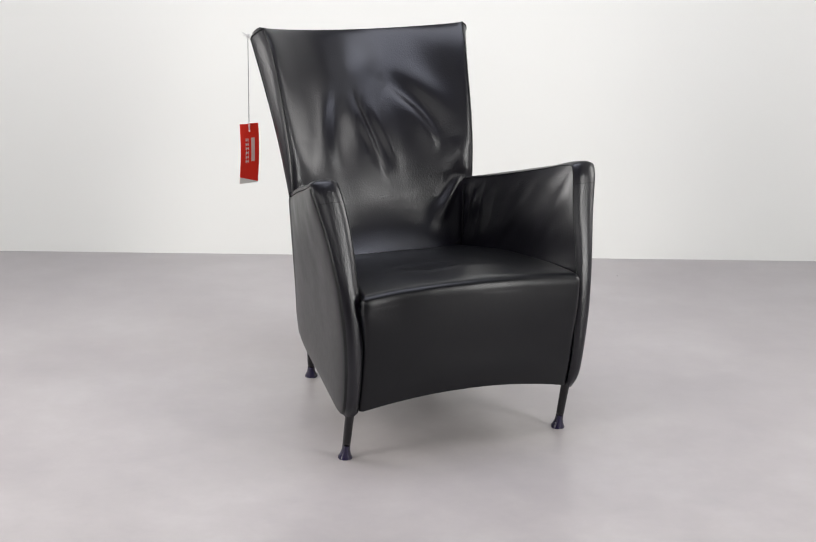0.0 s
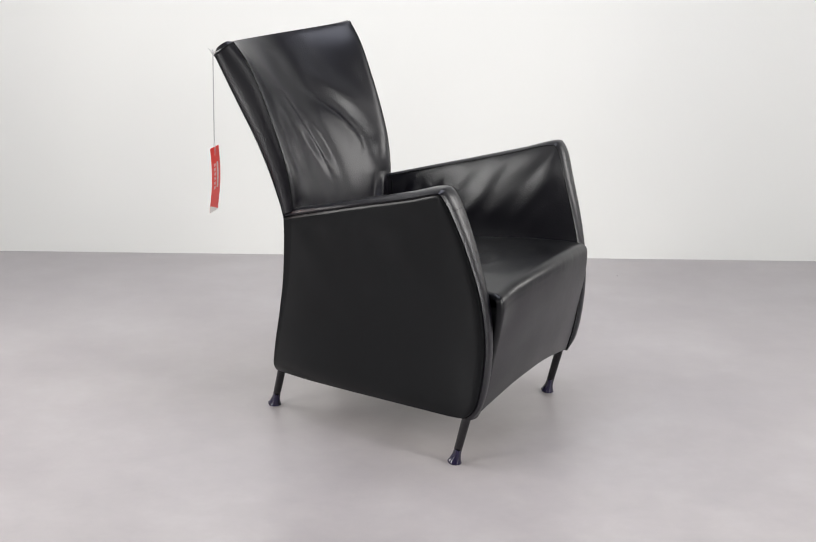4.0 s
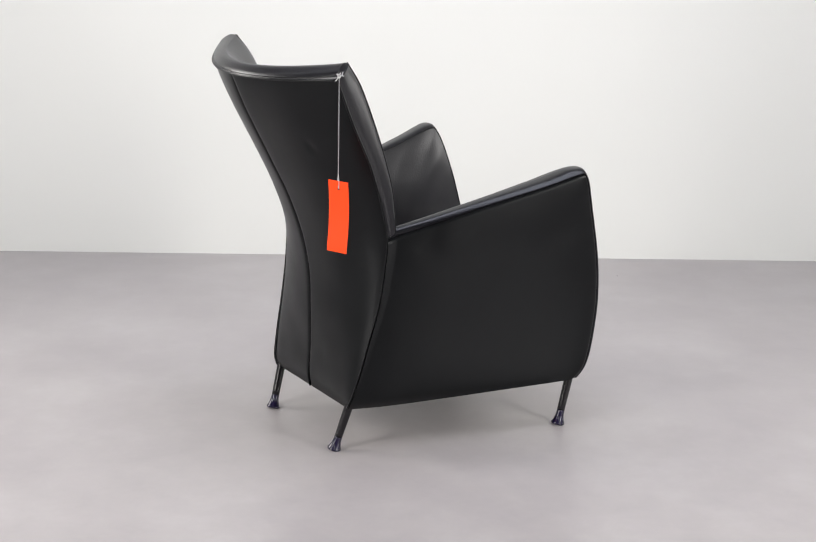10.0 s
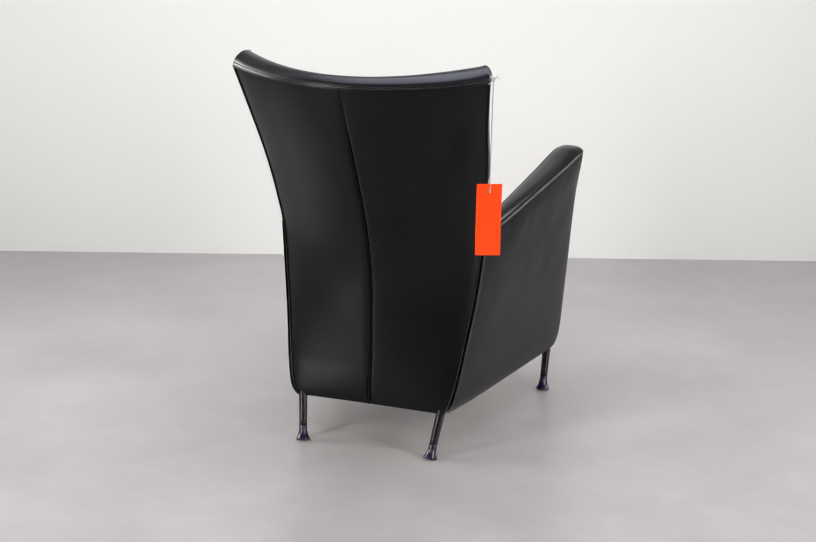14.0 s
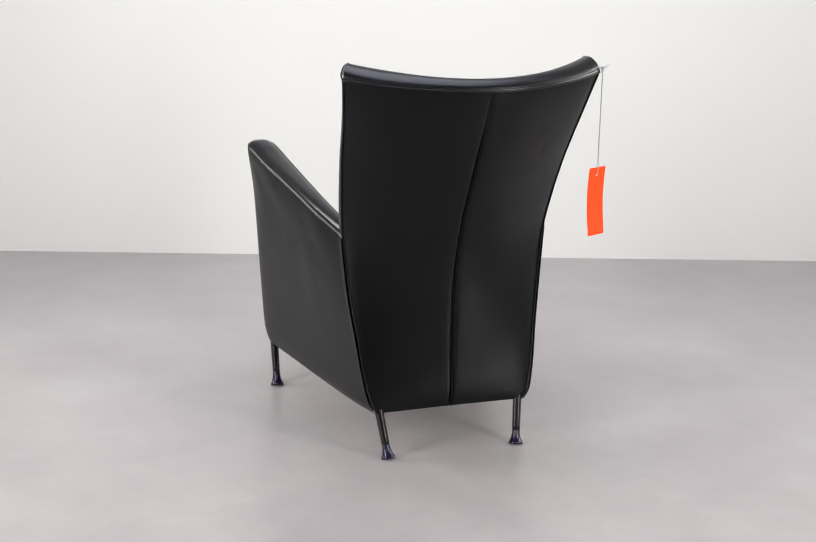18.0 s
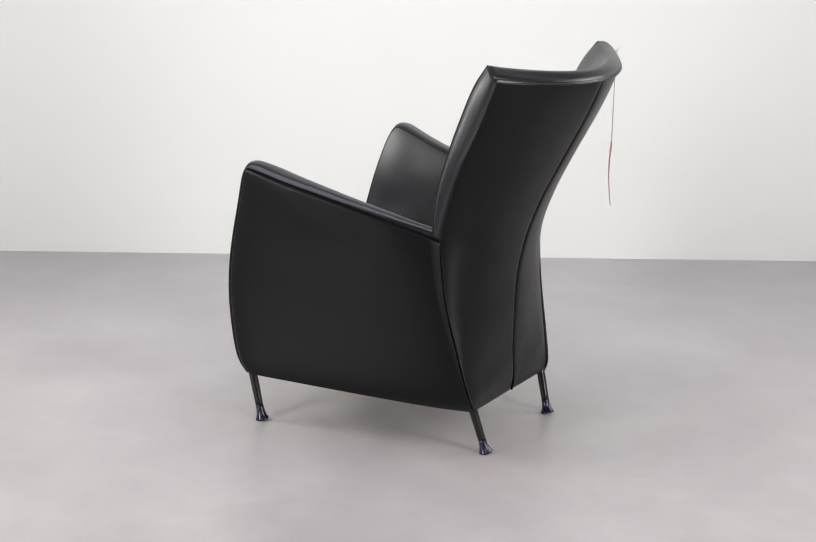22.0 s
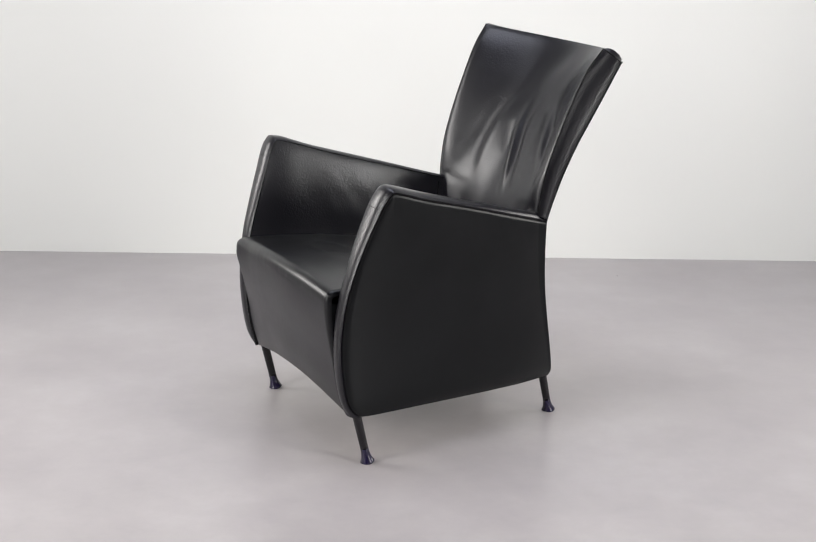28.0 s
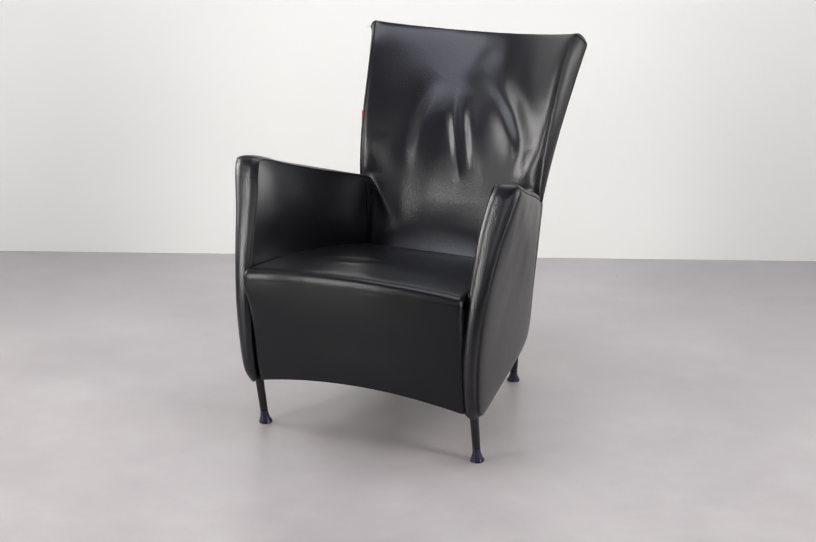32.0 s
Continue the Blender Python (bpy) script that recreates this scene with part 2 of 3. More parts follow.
BACK_REAR = [(0.189, 0.303, 0.118), (0.203, 0.304, 0.135), (0.211, 0.298, 0.160), (0.222, 0.284, 0.220), (0.232, 0.266, 0.300), (0.246, 0.246, 0.400), (0.258, 0.236, 0.515), (0.265, 0.238, 0.565),
             (0.271, 0.252, 0.618), (0.278, 0.272, 0.680), (0.287, 0.303, 0.755), (0.299, 0.355, 0.855), (0.315, 0.403, 0.957)]
REAR_CENTRE = [(0.120, 0.305), (0.145, 0.309), (0.230, 0.303), (0.330, 0.303), (0.433, 0.307), (0.516, 0.323), (0.625, 0.362), (0.725, 0.412), (0.844, 0.474), (0.939, 0.519)]
INNER_CENTRE = [(0.380, 0.106), (0.415, 0.151), (0.450, 0.184), (0.485, 0.207), (0.520, 0.225), (0.550, 0.2375), (0.650, 0.281), (0.750, 0.332), (0.850, 0.402), (0.965, 0.492)]


def bulged(g, height, normal_hint):
    """Push a strip's or panel's middle out along the hint, to nothing at its edges."""
    nu, nv = g.shape[:2]
    u, v = np.linspace(0, 1, nu)[:, None], np.linspace(0, 1, nv)[None, :]
    soft = lambda q: (1 - np.exp(-q * 14)) * (1 - np.exp(-(1 - q) * 14))
    w = soft(u) * soft(v)
    return g + (height * w)[:, :, None] * np.asarray(normal_hint, float)


def strip(a, b, n, bulge):
    """A band from curve a to curve b with a rounded crown."""
    t = np.linspace(0, 1, n)
    d = b - a
    along = np.gradient(a, axis=0)
    nrm = np.cross(along, d)
    nrm /= np.linalg.norm(nrm, axis=1)[:, None] + 1e-12
    return a[:, None] + d[:, None] * t[None, :, None] + nrm[:, None] * (bulge * (1 - np.abs(2 * t - 1) ** 3))[None, :, None]


# gathers in the arm lining where it meets the backrest: place, depth, width
GATHERS = [(0.158, 0.0050, 0.007), (0.132, -0.0030, 0.009), (0.108, 0.0042, 0.008), (0.080, -0.0022, 0.011), (0.050, 0.0020, 0.010)]


def build_arm(side):
    nv, nu, lap = 128, 144, 1

    def even(c):
        for _ in range(24):
            c[1:-1] = 0.25 * c[:-2] + 0.5 * c[1:-1] + 0.25 * c[2:]
        return c

    def edge(top_pts, front_pts):
        """Arm edge over the top and down the front, rounded at the corner, cut there in two."""
        whole = curve(top_pts + front_pts[::-1][1:], 400)
        cut = np.linalg.norm(whole - np.array(top_pts[-1]), axis=1).argmin()
        return even(curve(whole[:cut + 1], nu)), even(curve(whole[:cut - 1:-1], nv))

    def fuller(pts, k):
        """One arm is stuffed a little fuller towards its front."""
        if side > 0:
            return pts
        w = [k * min(1.0, max(0.0, (0.1 - p[1]) / 0.35)) for p in pts]
        return [(p[0] + 0.0055 * q, p[1] - 0.003 * q, p[2]) for p, q in zip(pts, w)]

    rear, bottom = even(curve(REAR_SEAM, nv)), even(curve(fuller(BOTTOM_SEAM, 1.0), nu))
    top, front = edge(fuller(TOP_SEAM, 1.0), fuller(FRONT_SEAM, 1.0))
    top[0] = rear[-1] = (0.265, 0.236, 0.562)
    outer = bulged(coons(bottom, top, rear, front), 0.0045, (1, 0, 0))
    ti, fi = edge(fuller(TOP_INNER, 0.6), fuller(FRONT_INNER, 0.6))
    rear_in = curve([(0.200, 0.25, 0.15), (0.215, 0.22, 0.36), (0.232, 0.225, 0.572)], nv)
    bottom_in = curve([(0.200, 0.25, 0.15), (0.25, -0.05, 0.148), (0.286, -0.330, 0.145)], nu)
    inner = bulged(coons(bottom_in, ti, rear_in, fi), 0.010, (-1, 0, 0))
    for i in range(nu):
        for j in range(nv):
            u, v = i / (nu - 1), j / (nv - 1)
            w = min(1, 8 * (1 - u), 8 * (1 - v), 8 * u)
            x, y, z = inner[i, j]
            inner[i, j, 0] -= w * ((0.0048 if side > 0 else 0.0016) * noise.noise(Vector((y * 24 + z * 16, z * 5 - y * 4, side))) * (1 - u) ** 1.5 + 0.0022 * noise.noise(Vector((y * 9, z * 9, 7 + side))))
            if side > 0:
                inner[i, j, 0] -= w * 0.0034 * noise.noise(Vector(((y + 0.7 * z) * 20, (z - 0.7 * y) * 6, 11.0))) * min(1.0, max(0.0, (z - 0.42) / 0.08))
            for ky, kd, kw in GATHERS:
                lean = ky - 0.10 * (z - 0.52)
                inner[i, j, 0] += (0.75 if side > 0 else 0.06) * w * kd * math.exp(-((y - lean) / kw) ** 2) * math.exp(-((z - 0.53) / 0.075) ** 2)
            x, y, z = outer[i, j]
            inset = max(0.0, min((nv - 1 - lap - j) * 0.0035, (nu - 1 - lap - i) * 0.0042))
            outer[i, j, 0] += 0.0030 * (1 - math.exp(-inset / 0.004)) + 0.0045 * (1 - math.exp(-inset / 0.022))
            outer[i, j, 0] += w * (v * v * 0.0035 * noise.noise(Vector((y * 11, z * 11, 3 + side))) + 0.0013 * math.exp(-inset / 0.030) * noise.noise(Vector((y * 34 + z * 20, z * 26, 6 + side))))
    path_o, path_i = np.vstack([top, front[::-1][1:]]), np.vstack([ti, fi[::-1][1:]])
    band = strip(path_o, path_i, 13, -0.0080)
    crown = np.exp(-((np.arange(len(path_o)) - nu) / 14.0) ** 2)
    mid = strip(path_o, path_i, 13, -0.010) - strip(path_o, path_i, 13, -0.0080)
    band = band + mid * crown[:, None, None]
    for i in range(len(path_o)):
        for j in range(1, 12):
            x, y, z = band[i, j]
            c = 0.0016 * crown[i] * noise.noise(Vector((y * 45, z * 45, 2 * side))) + 0.0013 * noise.noise(Vector((y * 13, z * 13, 5 + side)))
            band[i, j] += c * np.array([0.2, -0.5, 0.8]) * math.sin(math.pi * j / 12)
    # the band laps over the panel's edge and meets it in a sunken seam
    low_t, low_f = outer[:nu - lap, nv - 1 - lap], outer[nu - 1 - lap, nv - 2 - lap::-1]
    seam = np.vstack([low_t, low_f])
    for k in range(nu - lap):
        outer[k, nv - 1 - lap, 0] -= 0.0026
    for k in range(nv - 1 - lap):
        outer[nu - 1 - lap, k, 0] -= 0.0026
    seam[:, 0] -= 0.0022
    under = coons(bottom, bottom_in, np.linspace(bottom[0], bottom_in[0], 4), np.linspace(bottom[-1], bottom_in[-1], 4))
    m = lambda g: g * np.array([side, 1, 1])
    f = side < 0
    me = joined("arm", [(m(outer[:nu - lap, :nv - lap]), f), (m(under), not f)], SMOOTH_LEATHER)
    arm = part("arm", me, chair, "padded black leather arm panel with piped edges")
    part("inner_panel", joined("inner_panel", [(m(inner), not f)], LEATHER), arm, "softly creased black leather lining of the arm")
    part("arm_band", joined("arm_band", [(m(band), f), (m(outer[:, nv - 1 - lap:]), f), (m(outer[nu - 1 - lap:, :nv - lap]), f)], LEATHER), arm, "grained black leather band over the arm edge")
    part("arm_piping", tube("arm_piping", m(seam), 0.0015, THREAD), arm)
    part("inner_seam", tube("inner_seam", m(path_i), 0.0016, PIPING), arm)
    # where the lining tucks in beside the backrest
    tuck = []
    for j in range(nv):
        z = inner[nu // 12, j, 2]
        if 0.425 < z < 0.572:
            y = float(np.interp(z, [0.38, 0.48, 0.575], [0.180, 0.200, 0.213])) - 0.020
            tuck.append(inner[np.abs(inner[:, j, 1] - y).argmin(), j])
    part("lining_seam", tube("lining_seam", m(even(np.array(tuck))) + (-0.0008 * side, 0, 0), 0.0020, THREAD), arm)
    part("cap_seam", tube("cap_seam", m(band[nu + 10, 1:-1]), 0.0005, THREAD), arm)
    return arm


build_arm(1)
build_arm(-1)


def fold(x, z, line, left, right, height):
    """Height field of one crease along a line of (x, z): left and right are its widths on either side."""
    pts = curve([(p[0], 0, p[1]) for p in line], 40)[:, [0, 2]]
    dx, dz = x[..., None] - pts[:, 0], z[..., None] - pts[:, 1]
    d2 = dx * dx + dz * dz
    i = d2.argmin(-1)
    tan = np.gradient(pts, axis=0)
    tan /= np.linalg.norm(tan, axis=1)[:, None]
    near = np.take_along_axis(d2, i[..., None], -1)[..., 0]
    cross = tan[i, 0] * np.take_along_axis(dz, i[..., None], -1)[..., 0] - tan[i, 1] * np.take_along_axis(dx, i[..., None], -1)[..., 0]
    w = np.where(cross > 0, left, right)
    fade = np.sin(np.pi * np.clip((i + 1.5) / 42.0, 0, 1)) ** 1.4
    return height * 1.15 * np.exp(-near / (w * w)) * fade


# lines run downwards: "left" is the side of larger x
FOLDS = [
    ([(-0.100, 0.850), (-0.140, 0.770), (-0.155, 0.700), (-0.155, 0.610)], 0.026, 0.040, -0.0070),
    ([(-0.085, 0.830), (-0.105, 0.750), (-0.115, 0.670), (-0.100, 0.590)], 0.036, 0.022, 0.0045),
    ([(-0.040, 0.820), (-0.030, 0.755), (-0.008, 0.680), (0.006, 0.630), (0.022, 0.580)], 0.0075, 0.015, 0.0062),
    ([(-0.016, 0.800), (-0.008, 0.755), (0.014, 0.685), (0.028, 0.635), (0.038, 0.600)], 0.014, 0.014, -0.0062),
    ([(0.014, 0.790), (0.022, 0.745), (0.044, 0.680), (0.058, 0.625), (0.062, 0.580)], 0.022, 0.018, 0.0032),
    ([(-0.062, 0.760), (-0.046, 0.710), (-0.024, 0.650)], 0.016, 0.022, -0.0035),
    ([(0.050, 0.850), (0.110, 0.797), (0.155, 0.748), (0.186, 0.690), (0.182, 0.620)], 0.036, 0.020, -0.0080),
    ([(0.060, 0.815), (0.100, 0.780), (0.135, 0.742), (0.160, 0.695), (0.166, 0.640)], 0.018, 0.036, 0.0060),
    ([(0.090, 0.880), (0.140, 0.840), (0.185, 0.790), (0.220, 0.730)], 0.036, 0.026, 0.0045),
    ([(0.225, 0.580), (0.190, 0.535), (0.150, 0.480), (0.115, 0.430)], 0.045, 0.020, 0.0065),
    ([(-0.225, 0.585), (-0.190, 0.540), (-0.160, 0.485), (-0.130, 0.430)], 0.022, 0.045, 0.0050),
    ([(0.240, 0.592), (0.208, 0.548), (0.176, 0.498), (0.150, 0.445)], 0.013, 0.011, 0.0052),
    ([(0.205, 0.592), (0.180, 0.545), (0.152, 0.500)], 0.010, 0.013, -0.0040),
    ([(-0.240, 0.592), (-0.206, 0.548), (-0.176, 0.498), (-0.156, 0.450)], 0.011, 0.013, 0.0045),
    ([(0.215, 0.690), (0.225, 0.640), (0.215, 0.590)], 0.028, 0.024, 0.0050),
    ([(-0.215, 0.700), (-0.225, 0.650), (-0.215, 0.590)], 0.026, 0.030, 0.0030),
    ([(0.030, 0.930), (0.010, 0.880), (-0.020, 0.830)], 0.034, 0.034, 0.0030),
]


def inner_back(nu=191, nv=230):
    side = curve(BACK_FRONT, nv)
    v = np.linspace(0, 1, nv)
    zc = 0.380 + v * (0.965 - 0.380)
    yc = profile(INNER_CENTRE, zc)
    a = np.linspace(-1, 1, nu)[:, None]
    k = a * a
    g = np.zeros((nu, nv, 3))
    g[:, :, 0] = a * side[:, 0]
    g[:, :, 1] = yc + (side[:, 1] - yc) * k
    g[:, :, 2] = zc + (side[:, 2] - zc) * k
    # padding swells just inside the piping and dies out there
    edge = 1 - np.exp(-(1 - np.abs(a)) / 0.05)
    lid = 1 - np.exp(-(1 - v) / 0.02)
    push = 0.013 * edge * lid * (0.35 + 0.65 * np.abs(a) ** 3)
    x, z = g[:, :, 0], g[:, :, 2]
    for line, wl, wr, h in FOLDS:
        push = push + fold(x, z, line, wl, wr, h) * edge
    for i in range(nu):
        for j in range(nv):
            push[i, j] += edge[i, 0] * lid[j] * 0.0022 * noise.noise(Vector((x[i, j] * 14, z[i, j] * 9, 3.1)))
    g[:, :, 1] -= 0.86 * push
    g[:, :, 2] += 0.45 * push
    return g


def build_back():
    back = part("backrest", joined("backrest", [(inner_back(), False)], LEATHER), chair, "creased black leather inside of the backrest")
    n = 60
    gusset_end = {}
    for side in (1, -1):
        f = curve(BACK_FRONT[2:], n)
        r = curve(BACK_REAR[7:], n)
        near = strip(mirror(f, side), mirror(r, side), 11, -0.0060 * side)
        far = strip(mirror(f, side), mirror(r, side), 11, -0.009 * side)
        g = near + (far - near) * np.exp(-np.linspace(1, 0, n) / 0.07)[:, None, None]
        gusset_end[side] = g[-1]
        part("mitre_seam", tube("mitre_seam", g[-1], 0.0022, PIPING), back)
        part("side_gusset", joined("side_gusset", [(g, side > 0)], LEATHER), back)
        part("front_piping", tube("front_piping", mirror(f, side), 0.0020, PIPING), back)
        part("rear_piping", tube("rear_piping", mirror(curve(BACK_REAR, 90), side) + (0, -0.001, 0), 0.0023, PIPING), back)
    # rolled top edge
    a = np.linspace(-1, 1, 61)
    inner = np.stack([a * 0.291, 0.492 + (0.364 - 0.492) * a ** 2, 0.965 + 0.025 * a ** 2], 1)
    outer = np.stack([a * 0.315, 0.519 + (0.403 - 0.519) * a ** 2, 0.939 + 0.018 * a ** 2], 1)
    low, high = strip(inner, outer, 11, 0.006), strip(inner, outer, 11, 0.013)
    roll = low + (high - low) * np.exp(-(1 - np.abs(a)) / 0.12)[:, None, None]
    sheets = [(roll, True)]
    for side, end in ((1, -1), (-1, 0)):
        cap = np.linspace(0, 1, 6)[:, None, None] * (gusset_end[side] - roll[end])[None] + roll[end][None]
        sheets.append((cap, side < 0))
    part("top_roll", joined("top_roll", sheets, LEATHER), back, "rounded grained leather top edge")
    part("top_piping", tube("top_piping", outer, 0.0026, PIPING), back)
    # rear shell, two leather halves that meet in a seam
    nv, nu = 110, 60
    side = curve(BACK_REAR, nv)
    v = np.linspace(0, 1, nv)
    zc = 0.120 + v * (0.939 - 0.120)
    yc = profile(REAR_CENTRE, zc)
    for sgn in (1, -1):
        g = np.zeros((nu, nv, 3))
        for i, t in enumerate(np.linspace(0, 1, nu) ** 1.6):
            k = t ** 1.9
            g[i, :, 0] = sgn * t * side[:, 0]
            swell = (1 - np.exp(-v * 16)) * (1 - np.exp(-(1 - v) * 24)) * (1 - math.exp(-t * 60)) * (1 - math.exp(-(1 - t) * 16))
            g[i, :, 1] = yc + (side[:, 1] - yc) * k - 0.003 + 0.0075 * swell - 0.0045 * np.exp(-(t * side[:, 0] / 0.0034) ** 2) * np.clip((0.850 - zc) / 0.06, 0, 1)
            g[i, :, 2] = zc + (side[:, 2] - zc) * k
            for j in range(nv):
                low = math.exp(-((zc[j] - 0.19) / 0.09) ** 2) * swell[j]
                g[i, j, 1] += (0.0020 * low + 0.0005 * swell[j]) * noise.noise(Vector((g[i, j, 0] * 13, zc[j] * 13, 2.3)))
        if sgn < 0:
            dent = np.exp(-((g[:, :, 0] + 0.178) / 0.009) ** 2 - ((g[:, :, 2] - 0.782 - 0.5 * (g[:, :, 0] + 0.178)) / 0.013) ** 2)
            g[:, :, 1] -= 0.0022 * dent
        part("back_panel", joined("back_panel", [(g, sgn > 0)], SMOOTH_LEATHER), back, "smooth black leather outer back panel")
    seam = np.stack([np.zeros(nv), yc - 0.003 + 0.0026 * np.clip((0.850 - zc) / 0.06, 0, 1), zc], 1)
    r = np.where(zc > 0.842, 0.0007, 0.0023)
    part("centre_seam", tube("centre_seam", seam, 0.0028, THREAD, radii=r), back)
    part("top_stitching", tube("top_stitching", roll[:, 9] + (0, 0, 0.0004), 0.0014, PIPING), back)


build_back()


def build_seat():
    # section of the cushion from the backrest over the lip, then down the front panel
    top = [(0.20, 0.395), (0.10, 0.412), (0.0, 0.428), (-0.12, 0.440), (-0.24, 0.449), (-0.31, 0.4515), (-0.352, 0.4510), (-0.366, 0.4475), (-0.3735, 0.440), (-0.3765, 0.430)]
    low = [(-0.377, 0.420), (-0.376, 0.390), (-0.372, 0.350), (-0.3655, 0.310), (-0.358, 0.270), (-0.345, 0.200), (-0.330, 0.146)]
    sec = curve([(0, y, z) for y, z in top + low], 150)[:, 1:]
    ns = len(sec)
    tan = np.gradient(sec, axis=0)
    tan /= np.linalg.norm(tan, axis=1)[:, None]
    nrm = np.stack([tan[:, 1], -tan[:, 0]], 1)  # outward
    nrm *= np.sign(nrm[0, 1])
    lip = int(np.abs(sec[:, 1] - 0.418)[ns // 3:].argmin()) + ns // 3
    r = 0.014
    phis = np.linspace(0, math.pi / 2, 8)
    cols = [(-1, p) for p in phis[::-1]] + [(t, 0.0) for t in np.linspace(-1, 1, 91)[1:-1]] + [(1, p) for p in phis]
    g = np.zeros((len(cols), ns, 3))
    for i, (t, p) in enumerate(cols):
        crown = 1 - t * t
        for k in range(ns):
            y, z = sec[k]
            front = min(1.0, max(0.0, (0.1 - y) / 0.475))
            half = float(np.interp(y, [-0.37, -0.1, 0.2], [0.286, 0.268, 0.215])) if k < lip else 0.286
            # the lip's corners swell past the arms, more on one side
            swell = math.exp(-((z - 0.425) / 0.060) ** 2) * max(0.0, (-0.30 - y) / 0.07) * (max(0.0, abs(t) - 0.7) / 0.3) ** 2
            half += (0.013 if t < 0 else 0.000) * min(1.0, swell)
            w = half - r
            x = t * w + (math.copysign(r * math.sin(p), t) if p else 0.0)
            back = r * (1 - math.cos(p))
            g[i, k, 0] = x
            g[i, k, 1] = y - nrm[k, 0] * back - 0.016 * crown * front - (0.009 if t < 0 else 0.002) * min(1.0, swell)
            if k <= lip:
                g[i, k, 2] = z - nrm[k, 1] * back + 0.016 * crown * min(1.0, max(0.0, (0.2 - y) / 0.45))
            else:
                f = (z - 0.146) / (sec[lip, 1] - 0.146)
                g[i, k, 2] = (0.146 + 0.031 * crown) * (1 - f) + (sec[lip, 1] + 0.016 * crown) * f - nrm[k, 1] * back
            # a dent where the crown has been sat in, and fine puckers along the lip
            x, y, z = g[i, k]
            if k < lip:
                q = math.hypot((x + 0.06) / 0.075, (y + 0.215) / 0.045)
                g[i, k, 2] += 0.0020 * math.exp(-((q - 1) / 0.28) ** 2) * (y > -0.33) - 0.0015 * math.exp(-q * q) + 0.0012 * noise.noise(Vector((x * 12, y * 12, 0.4))) * min(1.0, max(0.0, (y + 0.375) / 0.03))
            pucker = math.exp(-((z - 0.445) / 0.02) ** 2) * (y < -0.30)
            g[i, k, 1] -= pucker * (0.0003 * noise.noise(Vector((x * 70, z * 25, 1.7))) + 0.0006 * noise.noise(Vector((x * 16, 4.0, 1.2))))
            if k > lip:
                g[i, k, 1] -= 0.0016 * noise.noise(Vector((x * 7, z * 9, 8.3)))
    seat = part("seat", joined("seat", [(g[:, :lip + 1], True)], SEAT_LEATHER), chair, "black leather seat with a dented crown")
    h = g[:, lip:]
    apron = part("front_apron", joined("front_apron", [(h, True)], SEAT_LEATHER), chair, "smooth black leather front panel with an arched lower edge")
    for s, flip in ((0, False), (-1, True)):
        side = np.stack([h[s], h[s] + (0, 0.07, 0)], 0)
        part("apron_side", joined("apron_side", [(side, flip)], SMOOTH_LEATHER), apron)
        part("apron_seam", tube("apron_seam", h[s, 34:], 0.0016, PIPING), apron)
    base = [(x, y, z) for x, y, z in [(-0.285, -0.32, 0.17), (0.285, -0.32, 0.17), (0.19, 0.30, 0.135), (-0.19, 0.30, 0.135)]]
    base += [(x, y, z + 0.03) for x, y, z in base]
    part("base_cloth", mesh_from("base_cloth", base, [(3, 2, 1, 0), (4, 5, 6, 7), (0, 1, 5, 4), (1, 2, 6, 5), (2, 3, 7, 6), (3, 0, 4, 7)], UNDER, False), chair)


build_seat()


def build_leg(top, foot):
    top, foot = np.array(top), np.array(foot)
    t = np.linspace(0, 1, 12)[:, None]
    low = top + (foot - top) * 0.76
    me = tube("leg", top + (low - top) * t, 0.0105, STEEL, 16, radii=np.linspace(0.0115, 0.0100, 12))
    leg = part("leg", me, chair, "slim dark lacquered steel leg")
    s = np.linspace(0, 1, 14)
    pts = low + (foot - low) * s[:, None]
    r = 0.0101 + 0.0098 * s ** 2.4
    r[-1] = r[-2] - 0.001
    part("foot_cap", tube("foot_cap", pts, 0.02, FOOT, 18, radii=r), leg, "flared navy plastic foot")


for s in (1, -1):
    build_leg((0.297 * s, -0.310, 0.165), (0.297 * s, -0.272, 0.0085))
    build_leg((0.188 * s, 0.285, 0.150), (0.170 * s, 0.327, 0.0085))

# ---------------------------------------------------------------- the swing tag
HANG = (-0.324, 0.4025)
LEAN = (0.001, 0.001)
tag = tagged(new("price_tag"), "orange-red card swing tag hanging on grey twine", "tag")


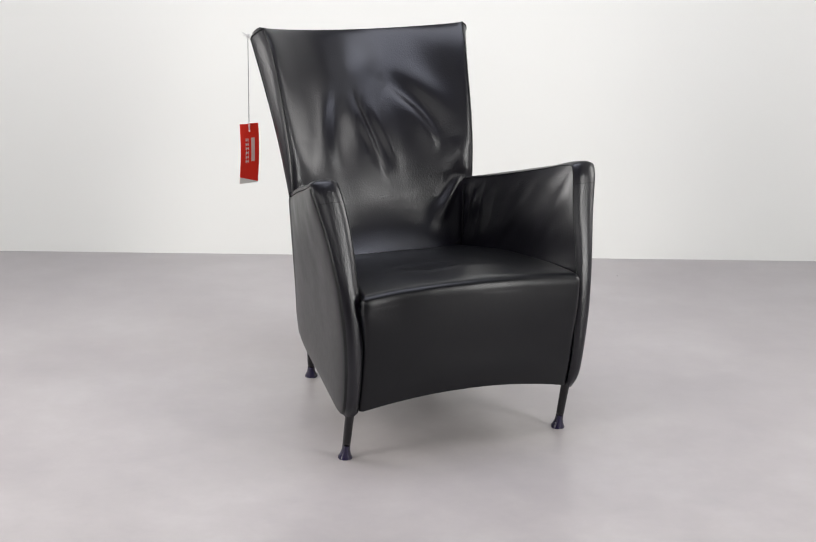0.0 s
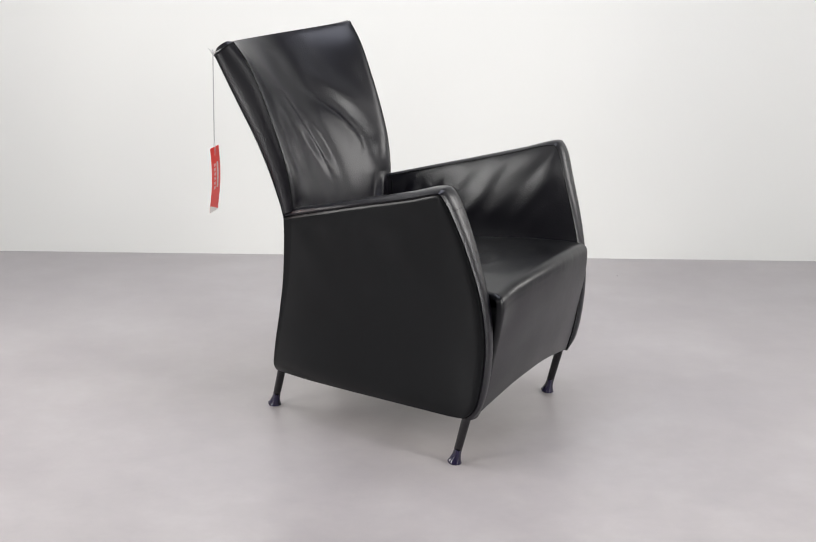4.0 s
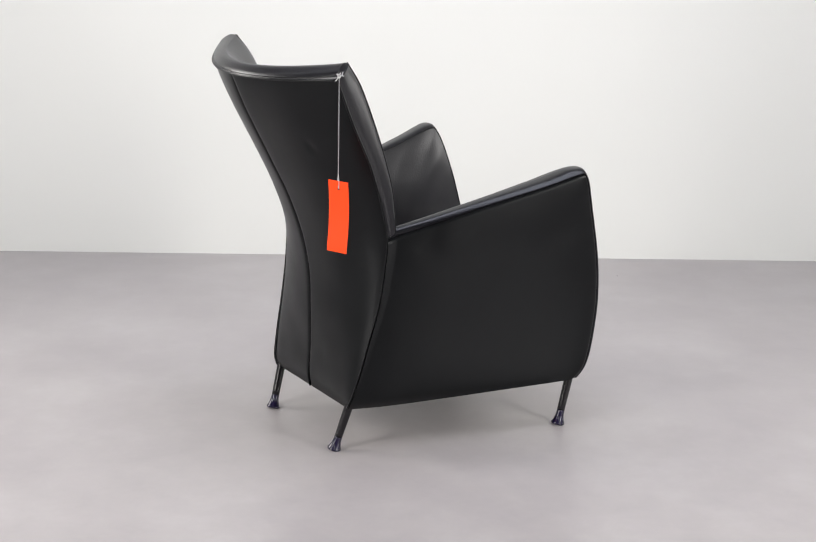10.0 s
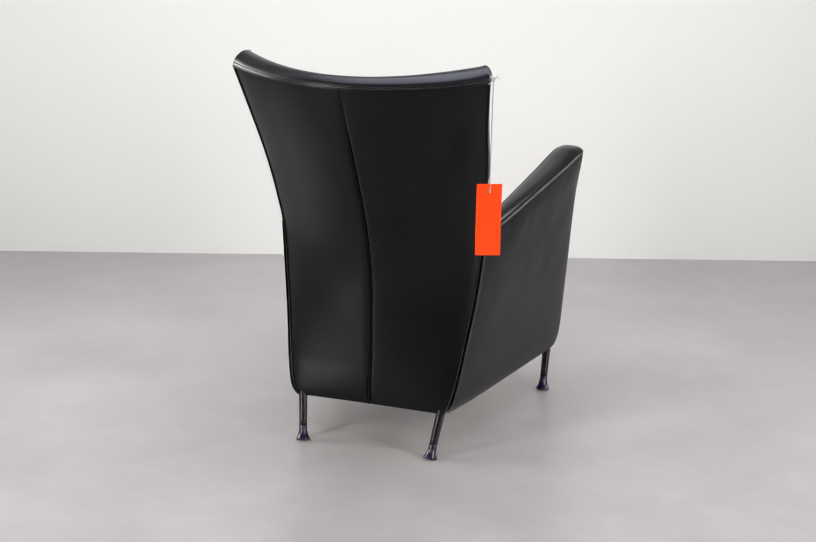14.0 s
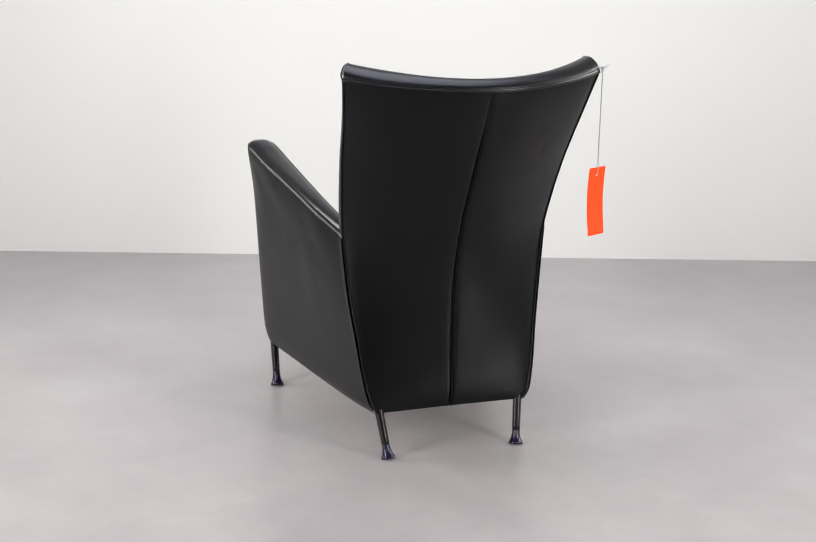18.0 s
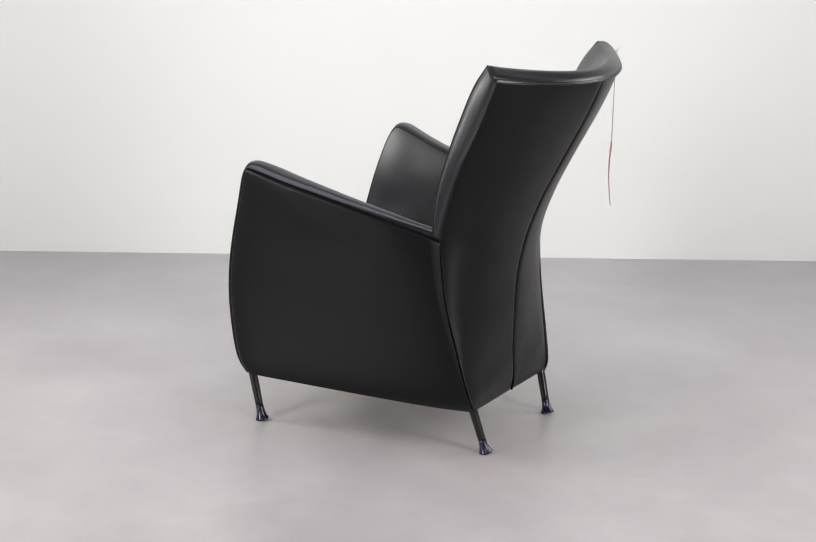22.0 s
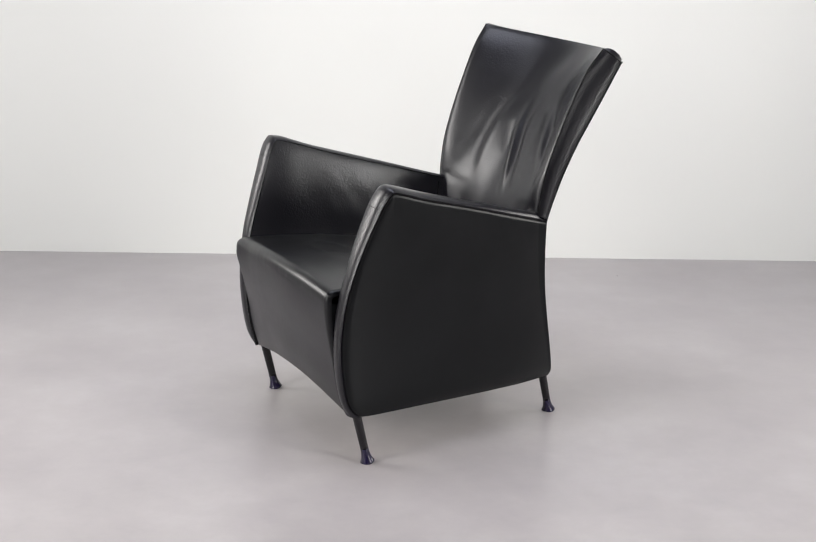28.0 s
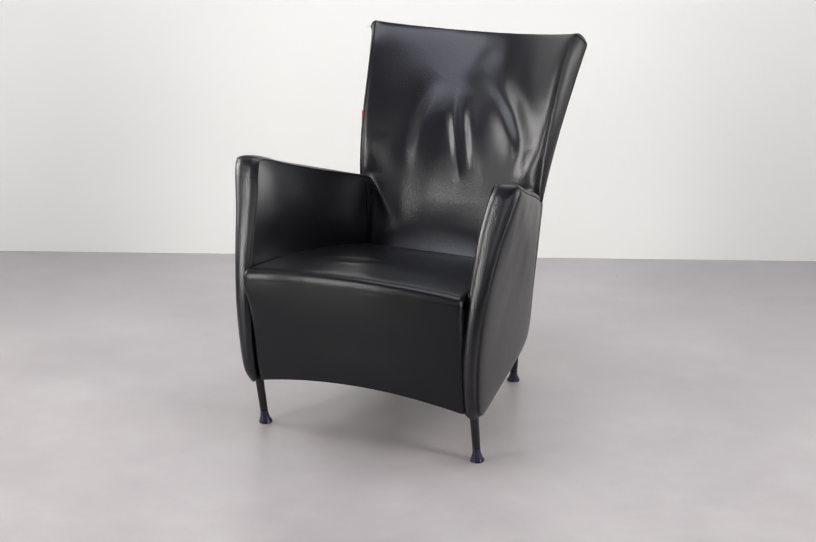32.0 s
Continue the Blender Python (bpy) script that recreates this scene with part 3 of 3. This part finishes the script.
def build_tag():
    def at(z):
        k = (0.9655 - z) / (0.9655 - 0.710)
        return np.array([LEAN[0] * k, LEAN[1] * k, z])
    zs = np.linspace(0.9655, 0.742, 260)
    for k, mat in ((0, STRING), (1, DARK_STRING)):
        w = (0.9655 - zs) / 0.0075 * 2 * math.pi + k * math.pi
        pts = np.array([at(z) for z in zs]) + np.stack([0.00068 * np.cos(w), 0.00068 * np.sin(w), 0 * w], 1)
        ob = part("string", tube("string", pts, 0.00072, mat, 5), tag, "twisted grey and white twine")
        ob.location.x = 0
        s = 1 if k else -1
        end = [at(0.742), at(0.735) + (0.0022 * s, 0, 0), at(0.722) + (0.0020 * s, -0.001, 0), at(0.710) + (0.0004 * s, -0.001, 0)]
        part("loop_strand", tube("loop_strand", curve(end, 16), 0.0009, STRING, 6), tag).location.x = 0
        tail = curve([(0, 0, 0.9655), (-0.006 * s, 0.004, 0.971), (-0.014, 0.004 * s, 0.972 + 0.004 * s)], 12)
        part("string_end", tube("string_end", tail, 0.0010, STRING, 6), tag).location.x = 0
    knot = [(0.0035 * math.cos(a), 0.0030 * math.sin(a), 0.9655 + 0.0025 * math.sin(2 * a)) for a in np.linspace(0, 4 * math.pi, 40)]
    part("knot", tube("knot", knot, 0.0013, STRING, 6), tag).location.x = 0
    part("corner_loop", tube("corner_loop", curve([(0, 0, 0.9655), (0.006, -0.010, 0.968), (0.014, -0.016, 0.974), (0.020, -0.006, 0.962), (0.010, 0.004, 0.955), (0, 0, 0.9655)], 30), 0.0010, STRING, 6), tag).location.x = 0
    # the card: a bowed sheet with a punched hole, origin at the hole
    ht, hb, hw = 0.019, -0.147, 0.029

    def bow(z):
        k = (z - ht) / (hb - ht)
        return -0.0055 * math.sin(math.pi * min(1.0, k * 1.05)) + 0.004 * k

    def sheet(name, x0, x1, z0, z1, off, mat, hole=False, slant=0.0, nx=8, nz=24):
        verts, faces, n = [], [], {}
        for i in range(nx + 1):
            for j in range(nz + 1):
                x = x0 + (x1 - x0) * i / nx
                lo = z0 + slant * (1 - i / nx)
                z = lo + (z1 - lo) * j / nz
                n[i, j] = len(verts)
                verts.append((x, bow(z) + off, z))
        cut = {(i, j) for i in (3, 4) for j in (20, 21, 22)} if hole else set()
        if hole:
            # punched hole, bridged to the cells round it
            rim = [(3, 20), (4, 20), (5, 20), (5, 21), (5, 22), (5, 23), (4, 23), (3, 23), (3, 22), (3, 21)]
            ring = []
            for key in rim:
                x, _, z = verts[n[key]]
                a = math.atan2(z, x)
                ring.append(len(verts))
                verts.append((0.0030 * math.cos(a), bow(0.0030 * math.sin(a)) + off, 0.0030 * math.sin(a)))
            for q in range(10):
                p = (q + 1) % 10
                faces.append((n[rim[q]], n[rim[p]], ring[p], ring[q]))
        for i in range(nx):
            for j in range(nz):
                if (i, j) in cut:
                    continue
                faces.append((n[i, j], n[i + 1, j], n[i + 1, j + 1], n[i, j + 1]))
        return mesh_from(name, verts, faces, mat)
    card = part("card", sheet("card", -hw, hw, hb, ht, 0.0003, CARD, hole=True), tag, "plain orange-red back of the card")
    part("printed_face", sheet("printed_face", -hw, hw, hb + 0.002, ht, -0.0003, CARD_FRONT, hole=True, slant=0.017), card, "glossy red printed face")
    part("white_corner", sheet("white_corner", -hw, hw, hb, hb + 0.019, -0.00015, WHITE_INK, nz=6), card, "white lower corner of the printed face")
    # unreadable small print and the mirrored trade mark as plain bars
    part("print_block", sheet("print_block", 0.004, 0.015, -0.085, -0.020, -0.0007, SMALL_PRINT, nx=2), card)
    for k in range(6):
        z = -0.021 - 0.0118 * k
        for dx, w in ((0.0, 0.0025), (0.0065, 0.0025)):
            part("print_bar", sheet("print_bar", -0.0135 + dx, -0.0135 + dx + w, z - 0.0085, z, -0.0007, WHITE_INK, nx=1, nz=3), card)
        part("print_bar", sheet("print_bar", -0.0135, -0.0045, z - 0.0050, z - 0.0030, -0.00075, WHITE_INK, nx=1, nz=2), card)
    return card


card = build_tag()

# ---------------------------------------------------------------- the turn
TURN = [23.7, 43.3, 63.05, 82.7, 102.3, 121.85, 141.3, 160.75, 180.15, 199.7, 219.35, 238.75, 258.2, 277.8, 297.4, 316.9, 336.4]


def motions():
    rows, tag_rows = [], []
    for k, deg in enumerate(TURN):
        rows.append((2.0 * k, pose(0, 0, SINK, 0, 0, deg)))
    walk(chair, rows)
    for k in range(33):
        deg = float(np.interp(k, np.arange(17) * 2.0, TURN))
        c, s = math.cos(radians(deg)), math.sin(radians(deg))
        x, y = HANG[0] + AXIS_OFFSET, HANG[1]
        sway = -0.009 * max(0.0, 1 - abs(k - 24) / 2.0) + 0.003 * max(0.0, 1 - abs(k - 32) / 3.0)
        tag_rows.append((float(k), pose(c * x - s * y + sway, s * x + c * y, SINK, 0, 0, deg)))
    walk(tag, tag_rows)
    # the card turns a little on its twine
    twist = [(0, 13), (6, 15), (9, 22), (12, 22), (16, 24), (19, 23), (22, 27), (24, 26), (28, 31), (32, 30)]
    walk(card, [(float(t), pose(LEAN[0], LEAN[1], 0.710, 0, 0, a)) for t, a in twist])


motions()
